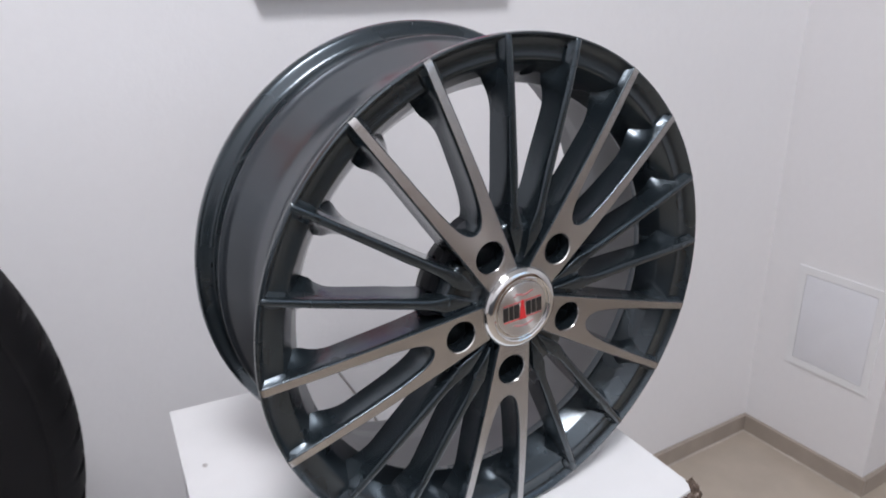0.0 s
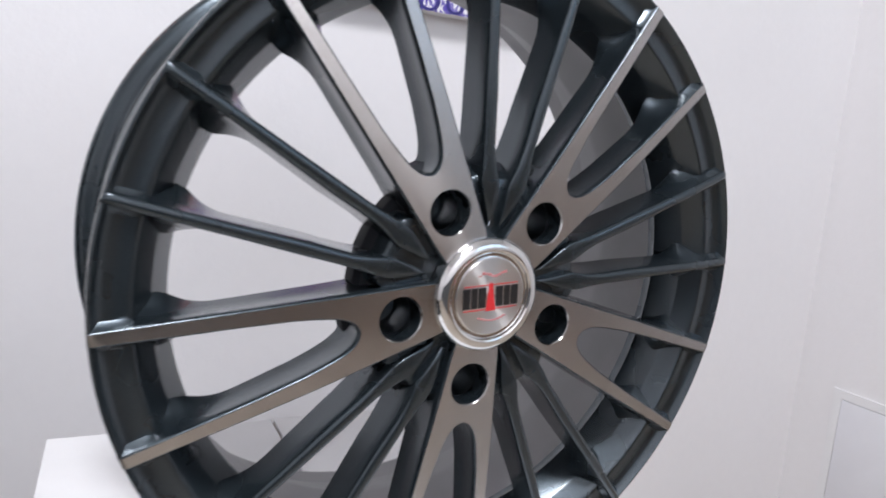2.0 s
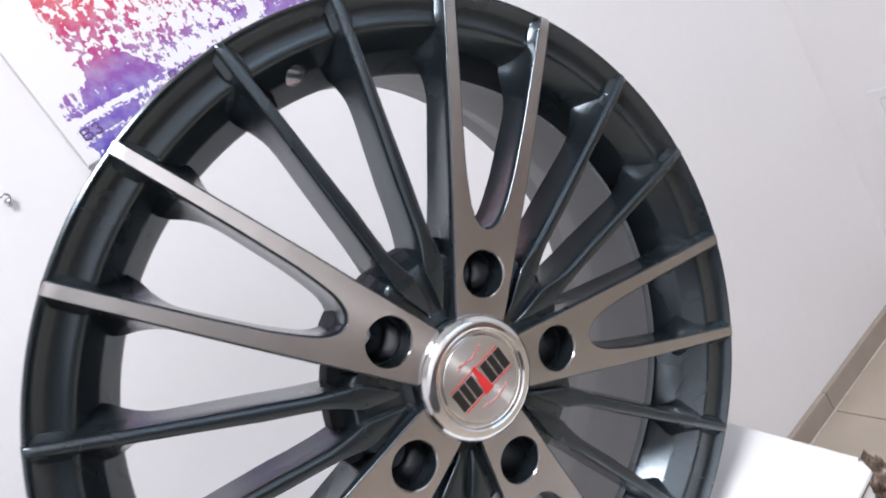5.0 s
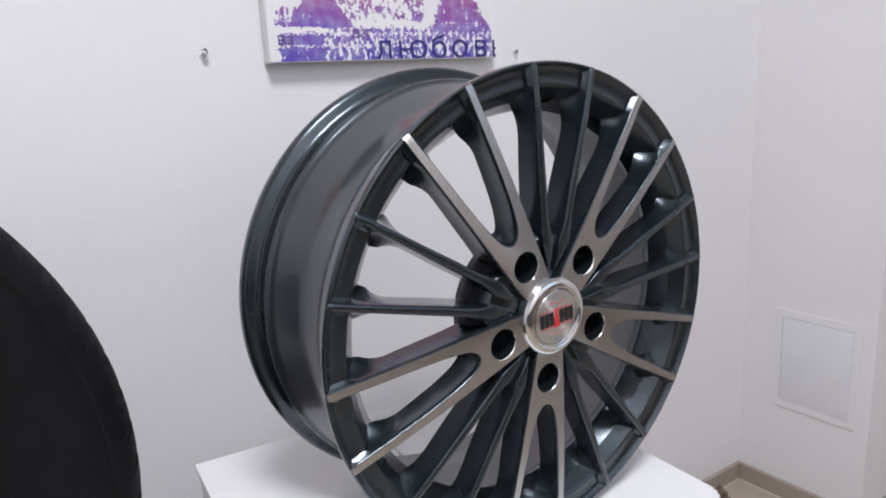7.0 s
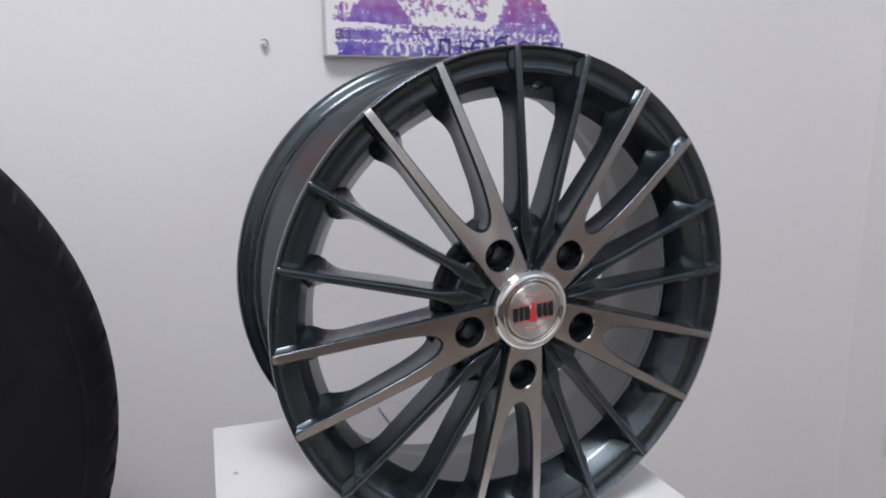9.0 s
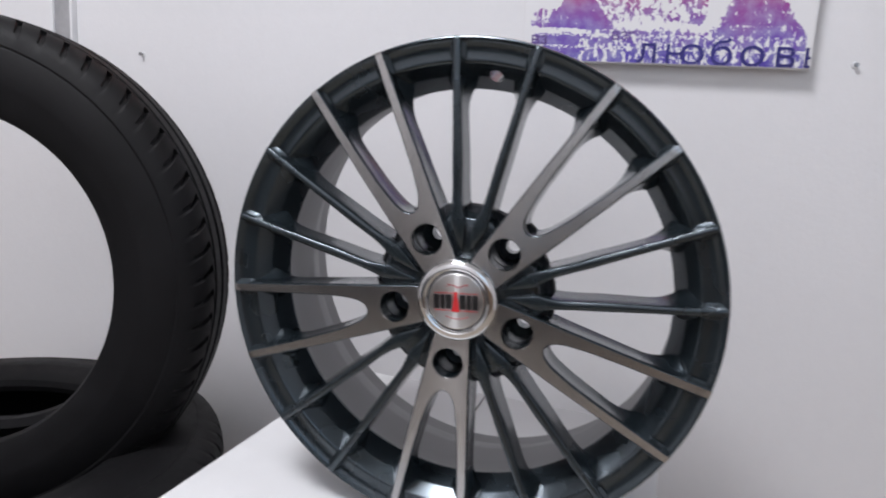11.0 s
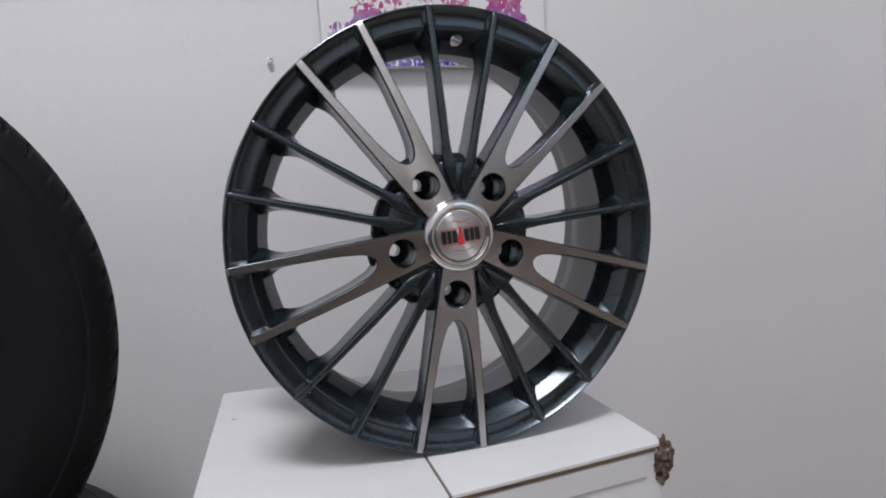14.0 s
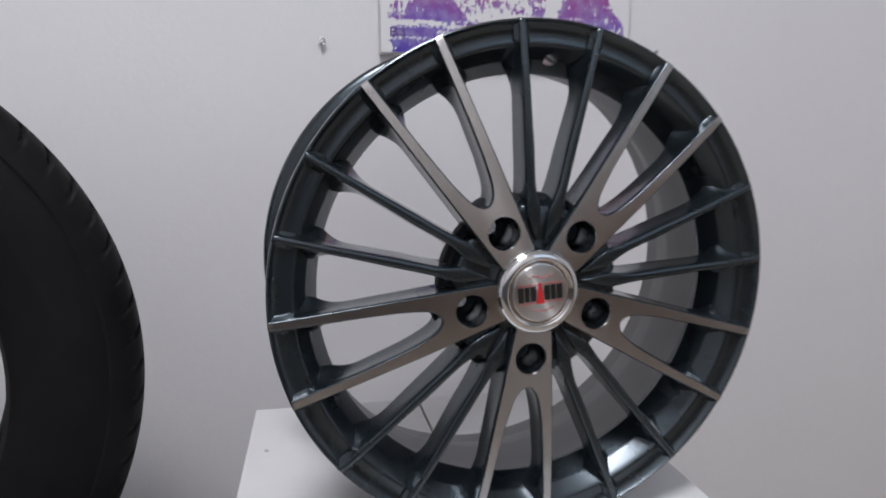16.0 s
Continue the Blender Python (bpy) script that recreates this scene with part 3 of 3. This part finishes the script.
def tyre_meshes(width, bead, R, cut=1.0):
    """A tubeless tyre round the y axis, from y = 0 to its width: two sidewalls, the grooved tread with its shoulder slots, and the liner."""
    w = width
    half = [(bead + 0.012, 0.030), (bead + 0.002, 0.026), (bead, 0.018), (bead + 0.003, 0.010), (bead + 0.010, 0.006), (bead + 0.022, 0.0035), (bead + 0.036, 0.0005), (bead + 0.040, 0.0000), (bead + 0.052, 0.0008), (R - 0.0345, 0.0042), (R - 0.0325, 0.0052), (R - 0.0300, 0.0046), (R - 0.0210, 0.0075), (R - 0.0140, 0.0115), (R - 0.0075, 0.0175), (R - 0.0035, 0.0250), (R - 0.0015, 0.0340)]
    g = [(R - 0.0008, 0.0385), (R - 0.0070, 0.0392), (R - 0.0070, 0.0432), (R - 0.0004, 0.0440), (R, w / 2 - 0.0045), (R - 0.0070, w / 2 - 0.0038)]
    front = half + g
    prof = front + [(r, w - y) for r, y in reversed(front)]
    inner = [(R - 0.012, w - 0.035), (R - 0.010, w / 2), (R - 0.012, 0.035)]
    prof = prof + [(bead + 0.03, w - 0.012)] + inner + [(bead + 0.03, 0.012)]
    slots, per = 68, 14
    n, nh, nf = slots * per, len(half), len(front)

    def shell(rows, name):
        bm = bmesh.new()
        rings = []
        for k in rows:
            k %= len(prof)
            r, y = prof[k]
            sh = k if k < nh else (nf * 2 - 1 - k if nf * 2 - nh <= k < nf * 2 else -1)
            ring = []
            for i in range(n):
                a = 2 * math.pi * i / n
                q, yy = r, y
                if 13 <= sh <= 16 and i % per in (3, 4, 5):
                    deep = cut * (0.0008, 0.0028, 0.0054, 0.0060)[sh - 13]
                    q -= deep * 0.80
                    yy += (deep if k < nh else -deep) * 0.4
                if sh >= 11:
                    a += (sh - 11) ** 1.7 * 0.0040
                ring.append(bm.verts.new((q * math.cos(a), yy, q * math.sin(a))))
            rings.append(ring)
        for a, b in zip(rings, rings[1:]):
            for i in range(n):
                bm.faces.new((a[i], a[(i + 1) % n], b[(i + 1) % n], b[i]))
        return mesh_of(bm, name, RUBBER, 32)

    return [("sidewall", shell(range(0, 12), "sidewall")), ("tread", shell(range(11, nf * 2 - 11), "tread")), ("sidewall", shell(range(nf * 2 - 12, nf * 2), "sidewall")), ("inner_liner", shell(range(nf * 2 - 1, len(prof) + 1), "inner_liner"))]


def tyre(label, meshes, m):
    ob = thing("tyre", label, "tyre", m, "stack of tyres")
    for name, me in meshes:
        part(name, me, None, ob)


tyre("black rubber car tyre standing upright in a lying tyre", tyre_meshes(0.126, 0.188, TYRE_R), pose(-0.584, 0.022, 0.753, -3.5, 0, 16.0))
flat = tyre_meshes(0.1348, 0.190, 0.302, 0.35)
for k in range(4):
    tyre("black rubber car tyre lying flat in a stack", flat, pose(-0.586 + 0.004 * k * (-1) ** k, 0.050 - 0.003 * k, FLOOR_Z + 0.1348 * (k + 1), -90, 0, 37 * k))

# ---------------------------------------------------------------- canvases on the wall
WY = ROOM_Y1


def art_print():
    """A printed watercolour: a red to violet wash, white blossoms in broken outlines, and rows of faint scrawl."""
    k = Mat("printed_canvas")
    uv = k.co.outputs["Object"]
    sep = k.node("ShaderNodeSeparateXYZ", {"Vector": uv})
    x0, z0 = sep.outputs[0], sep.outputs[2]
    warp = k.math("MULTIPLY", k.math("SUBTRACT", k.noise(45, 3), 0.5), 0.018)
    x, z = k.math("ADD", x0, warp), k.math("ADD", z0, k.math("MULTIPLY", k.math("SUBTRACT", k.noise(37, 3), 0.5), 0.014))

    def clamp(v):
        return k.math("MINIMUM", k.math("MAXIMUM", v, 0.0), 1.0)

    def within(v, a, b, soft):
        lo = k.math("DIVIDE", k.math("SUBTRACT", v, a), soft)
        hi = k.math("DIVIDE", k.math("SUBTRACT", b, v), soft)
        return clamp(k.math("MINIMUM", lo, hi))

    def times(*v):
        out = v[0]
        for w in v[1:]:
            out = k.math("MULTIPLY", out, w)
        return out

    def most(*v):
        out = v[0]
        for w in v[1:]:
            out = k.math("MAXIMUM", out, w)
        return out

    low = k.math("MAXIMUM", k.math("SUBTRACT", 0.085, z), 0.0)
    wash = times(within(x, k.math("SUBTRACT", 0.262, k.math("MULTIPLY", low, 0.45)), k.math("ADD", 0.332, k.math("MULTIPLY", low, 0.62)), 0.008), within(z0, 0.024, 1.0, 0.010), k.math("ADD", 0.74, k.math("MULTIPLY", z, 1.3)))
    hill = times(within(z, 0.040, k.math("SUBTRACT", 0.090, k.math("MULTIPLY", k.math("POWER", k.math("ABSOLUTE", k.math("SUBTRACT", x, 0.074)), 2.0), 20.0)), 0.004), 0.96)
    band = times(within(x, 0.008, 0.088, 0.012), within(z0, -0.01, 0.040, 0.005), 0.90)
    streaks = times(within(x, 0.070, 0.37, 0.012), within(z, -0.02, 0.052, 0.012), 0.62)
    fringe = times(within(x, 0.004, 0.075, 0.012), within(z0, 0.038, 0.072, 0.008), 0.58)
    petals = k.node("ShaderNodeTexVoronoi", {"Vector": k.mix(0.03, uv, k.node("ShaderNodeTexNoise", {"Vector": uv, "Scale": 80.0}).outputs[1], "ADD"), "Scale": 62.0}, feature="DISTANCE_TO_EDGE").outputs[0]
    patch = k.ramp(k.noise(48, 2), (0.38, 0.0), (0.60, 0.34))
    bloom = k.math("ADD", k.math("SUBTRACT", 0.82, k.math("MULTIPLY", petals, 2.4)), patch)
    sides = k.math("ADD", 0.62, k.math("MULTIPLY", most(within(x, 0.040, 0.110, 0.02), within(x, 0.195, 0.245, 0.015)), 0.36))
    bloom = times(clamp(bloom), within(x, 0.042, 0.242, 0.012), within(z, 0.046, 1.0, 0.010), sides)
    dens = most(wash, hill, band, streaks, fringe, bloom)
    grain = k.node("ShaderNodeTexNoise", {"Vector": k.scaled((165, 1, 95)), "Scale": 1.0, "Detail": 4.0, "Roughness": 0.6}).outputs[0]
    grain = k.ramp(grain, (0.30, 0.0), (0.70, 1.0))
    rows = within(k.math("SINE", k.math("MULTIPLY", z0, 400.0)), 0.55, 3.0, 0.3)
    scrawl = times(rows, k.ramp(k.noise(1.0, 3, 0.6, k.scaled((210, 1, 260))), (0.50, 0.0), (0.58, 0.75)), within(z0, 0.006, 0.052, 0.004))
    ink = k.math("SUBTRACT", k.math("SUBTRACT", dens, scrawl), grain)
    mask = times(k.ramp(ink, (0.0, 0.0), (0.10, 1.0)), within(x0, 0.0095, 0.3575, 0.0005))
    tone = k.math("ADD", k.math("MULTIPLY", z0, 6.0), k.math("MULTIPLY", k.math("SUBTRACT", k.noise(30, 3), 0.5), 0.45))
    grad = k.ramp(tone, (0.04, (0.085, 0.055, 0.40)), (0.24, (0.19, 0.10, 0.44)), (0.42, (0.27, 0.09, 0.36)), (0.60, (0.42, 0.05, 0.22)), (0.80, (0.58, 0.04, 0.10)), (1.0, (0.66, 0.05, 0.06)))
    thin = k.math("MULTIPLY", mask, k.ramp(k.noise(60, 4), (0.3, 0.74), (0.60, 1.0)))
    k.put("Base Color", k.mix(thin, (0.80, 0.79, 0.80), grad)).put("Roughness", 0.7)
    k.bump(k.noise(700, 2), 0.3, 0.0003)
    return k.m


def canvas(label, x0, z0, w, h, art, depth=0.020):
    ob = thing("canvas_print", label, "canvas print", pose(x0, WY - depth - 0.003, z0), "canvas prints")
    part("stretcher", box(0.0, 0.0004, 0.0, w, depth, h, 0.0012), CANVAS, ob, "white wrapped canvas edge")
    part("picture", box(0.0012, -0.0002, 0.0012, w - 0.0012, 0.0004, h - 0.0012), art, ob, "printed canvas face", smooth=0)
    return ob


love = canvas("white canvas with red and violet brush marks and blue lettering", -0.0407, 1.040, 0.366, 0.366, art_print())
NAVY = plain("navy_ink", (0.028, 0.022, 0.17), 0.6, 0, 0.2, 60)
VIOLET = plain("violet_ink", (0.13, 0.07, 0.26), 0.6, 0, 0.2, 60)


def letters(body, size, spans, base, ink, label, strokes=()):
    """Flat printed letters, each fitted between two places across the canvas and trimmed at its border."""
    out = bmesh.new()
    for ch, (x0, x1) in zip(body, spans):
        data = bpy.data.curves.new("lettering", "FONT")
        data.body, data.size = ch, size
        ob = new("lettering", data)
        bpy.context.view_layer.update()
        me = bpy.data.meshes.new_from_object(ob.evaluated_get(bpy.context.evaluated_depsgraph_get()))
        bpy.data.objects.remove(ob)
        xs = [v.co.x for v in me.vertices]
        for v in me.vertices:
            fx = x0 + (v.co.x - min(xs)) / (max(xs) - min(xs)) * (x1 - x0)
            v.co = (min(fx, 0.3645), -0.0010, max(base + v.co.y, 0.0014))
        out.from_mesh(me)
        bpy.data.meshes.remove(me)
    for x0, z0, x1, z1 in strokes:
        out.faces.new([out.verts.new((x, -0.0010, z)) for x, z in ((x0, z0), (x1, z0), (x1, z1), (x0, z1))])
    part("lettering", out, ink, love, label, smooth=0)


letters("лобов", 0.046, [(0.154, 0.178), (0.208, 0.238), (0.246, 0.272), (0.282, 0.311), (0.325, 0.347)], 0.0015, NAVY, "navy blue printed word",
        [(0.1910, 0.0015, 0.1952, 0.0262), (0.1952, 0.0125, 0.2085, 0.0158), (0.3580, 0.0015, 0.3620, 0.0262), (0.3620, 0.0122, 0.3646, 0.0152), (0.3620, 0.0015, 0.3646, 0.0046)])
letters("вз", 0.022, [(0.0125, 0.0230), (0.0250, 0.0330)], 0.0215, VIOLET, "small violet printed letters")
letters("взг", 0.020, [(0.1190, 0.1290), (0.1310, 0.1390), (0.1410, 0.1490)], 0.0300, VIOLET, "small violet printed letters")


def stripes():
    k = Mat("striped_canvas")
    x = k.node("ShaderNodeSeparateXYZ", {"Vector": k.co.outputs["Object"]}).outputs[0]
    s = k.math("ADD", k.math("MULTIPLY", x, 3.7), k.math("MULTIPLY", k.noise(25, 3), 0.03))
    n = k.node("ShaderNodeValToRGB", {"Fac": s})
    n.color_ramp.interpolation = "CONSTANT"
    e = n.color_ramp.elements
    for p, c in ((0.28, (0.68, 0.52, 0.34, 1)), (0.46, (0.62, 0.10, 0.07, 1)), (0.66, (0.70, 0.55, 0.38, 1)), (0.84, (0.62, 0.10, 0.07, 1))):
        el = e.new(p)
        el.color = c
    e[0].color = (0.60, 0.09, 0.07, 1)
    k.put("Base Color", n.outputs[0]).put("Roughness", 0.7)
    k.bump(k.noise(700, 2), 0.3, 0.0003)
    return k.m


def dusk():
    k = Mat("dark_canvas")
    k.put("Base Color", k.ramp(k.noise(26, 5, 0.65), (0.35, (0.018, 0.020, 0.024)), (0.55, (0.03, 0.05, 0.055)), (0.7, (0.10, 0.08, 0.07))))
    k.put("Roughness", 0.6)
    k.bump(k.noise(700, 2), 0.3, 0.0003)
    return k.m


canvas("red and beige striped canvas hanging on the wall", -0.640, 1.170, 0.265, 0.265, stripes())
canvas("dark canvas with blackish green scene hanging on the wall", -0.335, 1.173, 0.265, 0.265, dusk())


def screw(x, z, hook):
    ob = thing("wall_screw", "small grey screw hook in a wall plug" if hook else "small grey screw in the wall", "screw", pose(x, WY, z), "wall screws")
    part("plug", lathe([(0.0001, -0.0012), (0.0040, -0.0012), (0.0045, -0.0004), (0.0045, 0.004), (0.0001, 0.004)], 20, False), PLASTIC, ob, "grey plastic plug")
    part("shank", lathe([(0.0001, -0.0085), (0.0026, -0.0085), (0.0030, -0.0075), (0.0030, -0.0065), (0.0013, -0.0055), (0.0013, 0.002)], 16, False), STEEL, ob)
    if hook:
        bm = bmesh.new()
        prev = None
        for i in range(13):
            a = radians(-120 + 22 * i)
            c = Vector((0.0040 * math.cos(a), -0.0075, 0.0040 * math.sin(a) + 0.0035))
            ring = [bm.verts.new(c + Vector((math.cos(a) * math.cos(b), math.sin(b), math.sin(a) * math.cos(b))) * 0.0012) for b in (2 * math.pi * j / 8 for j in range(8))]
            if prev:
                for j in range(8):
                    bm.faces.new((prev[j], prev[(j + 1) % 8], ring[(j + 1) % 8], ring[j]))
            prev = ring
        part("hook", bm, STEEL, ob)


screw(-0.118, 1.052, True)
screw(0.381, 1.049, False)
screw(-0.672, 1.030, False)

# a slim grey strip fixed to the wall above the tyres
holder = thing("wall_holder", "slim grey plastic holder strip fixed to the wall", "holder", pose(-0.822, WY - 0.006, 0))
part("strip", box(-0.017, -0.002, 0.985, 0.017, 0.006, 1.135, 0.001), ALU, holder)
part("edge_rail", box(-0.022, -0.006, 0.985, -0.0165, 0.006, 1.135, 0.001), PLASTIC, holder)
part("edge_rail", box(0.0165, -0.006, 0.985, 0.022, 0.006, 1.135, 0.001), PLASTIC, holder)

# ---------------------------------------------------------------- access hatch in the side wall
hatch = thing("access_hatch", "small white plastic access hatch flush in the wall", "hatch", pose(NICHE_X, 0.316, 0.368))
hf = bmesh.new()
HW, HH, HB = 0.0925, 0.115, 0.0165
for b in ((-HW, -HH, HW, -HH + HB), (-HW, HH - HB, HW, HH), (-HW, -HH + HB, -HW + HB, HH - HB), (HW - HB, -HH + HB, HW, HH - HB)):
    box(-0.0030, b[0], b[1], 0.002, b[2], b[3], bm=hf)
part("frame", hf, PLASTIC, hatch, smooth=0)
part("door", box(-0.0029, -HW + HB + 0.0006, -HH + HB + 0.0006, 0.002, HW - HB - 0.0006, HH - HB - 0.0012, 0.0008), HATCH_WHITE, hatch)

# low things on the floor beyond the partition
crate = thing("storage_box", "low brown cardboard box on the floor beyond the partition", "box", pose(1.485, 0.105, FLOOR_Z, 0, 0, 4))
part("body", box(-0.125, -0.090, 0.0, 0.125, 0.090, 0.056, 0.002), CARD_BROWN, crate)
part("lid", box(-0.128, -0.093, 0.0562, 0.128, 0.093, 0.070, 0.002), CARD_TAN, crate, "orange-brown cardboard lid")
roll = thing("paper_roll", "white paper roll lying on the floor beside the brown box", "paper roll", pose(1.437, 0.232, FLOOR_Z + 0.0262, 0, 0, 96))
part("paper", lathe([(0.0075, -0.06), (0.0250, -0.06), (0.0262, -0.0588), (0.0262, 0.0588), (0.0250, 0.06), (0.0075, 0.06)], 28, True), CARD_WHITE, roll)
part("core", lathe([(0.0062, -0.0605), (0.0074, -0.0605), (0.0074, 0.0605), (0.0062, 0.0605)], 20, True), CARD_BROWN, roll, "brown cardboard core")

# ---------------------------------------------------------------- floor and skirting, tile by tile
floor = tagged(part("floor", box(ROOM_X0 - T, ROOM_Y0 - T, FLOOR_Z - 0.1, ROOM_X1 + T, ROOM_Y1 + T, FLOOR_Z - 0.003), GROUT, None, "beige ceramic tile floor with narrow joints", smooth=0), category="floor", kind="structure")
TS = 0.333


def piece_mesh(name, x0, y0, z0, x1, y1, z1, b, material):
    return mesh_of(box(x0, y0, z0, x1, y1, z1, b), name, material, 0)


tile_data = piece_mesh("tile", -TS / 2 + 0.0015, -TS / 2 + 0.0015, -0.008, TS / 2 - 0.0015, TS / 2 - 0.0015, 0.0, 0.001, TILE)
for i in range(int((ROOM_X1 - ROOM_X0) / TS) + 2):
    for j in range(int((ROOM_Y1 - ROOM_Y0) / TS) + 2):
        cx, cy = 1.058 - TS / 2 + TS * (5 - i), 0.475 - TS / 2 - TS * j
        if cx < ROOM_X0 - TS or cx > ROOM_X1 + TS:
            continue
        part("tile", tile_data, None, floor, "", pose(cx, cy, FLOOR_Z))
skirt = thing("baseboard", "taupe ceramic skirting tiles along the walls", "baseboard", kind="structure")
SH = 0.072 - FLOOR_Z
long_x = piece_mesh("skirting_tile", 0.0008, -0.010, 0.0, TS - 0.0008, 0.0, SH, 0.002, SKIRT)
long_y = piece_mesh("skirting_tile", -0.010, -TS + 0.0008, 0.0, 0.0, -0.0008, SH, 0.002, SKIRT)
for i in range(10):
    part("skirting_tile", long_x, None, skirt, "", pose(NICHE_X - 0.010 - TS * (i + 1), ROOM_Y1, FLOOR_Z))
short = piece_mesh("skirting_tile", -0.010, NICHE_Y - ROOM_Y1 - 0.010, 0.0, 0.0, -0.0008, SH, 0.002, SKIRT)
part("skirting_tile", short, None, skirt, "", pose(NICHE_X, ROOM_Y1, FLOOR_Z))
end_tile = piece_mesh("skirting_tile", 0.0, -0.010, 0.0, NICHE_T, 0.0, SH, 0.002, SKIRT)
part("skirting_tile", end_tile, None, skirt, "", pose(NICHE_X, NICHE_Y, FLOOR_Z))
for i in range(2):
    part("skirting_tile", long_x, None, skirt, "", pose(NICHE_X + NICHE_T + 0.0008 + TS * i, ROOM_Y1, FLOOR_Z))
joint = bmesh.new()
for b in ((-1.5, ROOM_Y1 - 0.0135, NICHE_X - 0.0135, ROOM_Y1 - 0.0102), (NICHE_X - 0.0135, NICHE_Y - 0.0102, NICHE_X - 0.0102, ROOM_Y1 - 0.0102)):
    box(b[0], b[1], FLOOR_Z - 0.004, b[2], b[3], FLOOR_Z + 0.0022, 0.0008, bm=joint)
part("grout_line", joint, PALE_GROUT, skirt, "pale joint between skirting and floor", smooth=0)
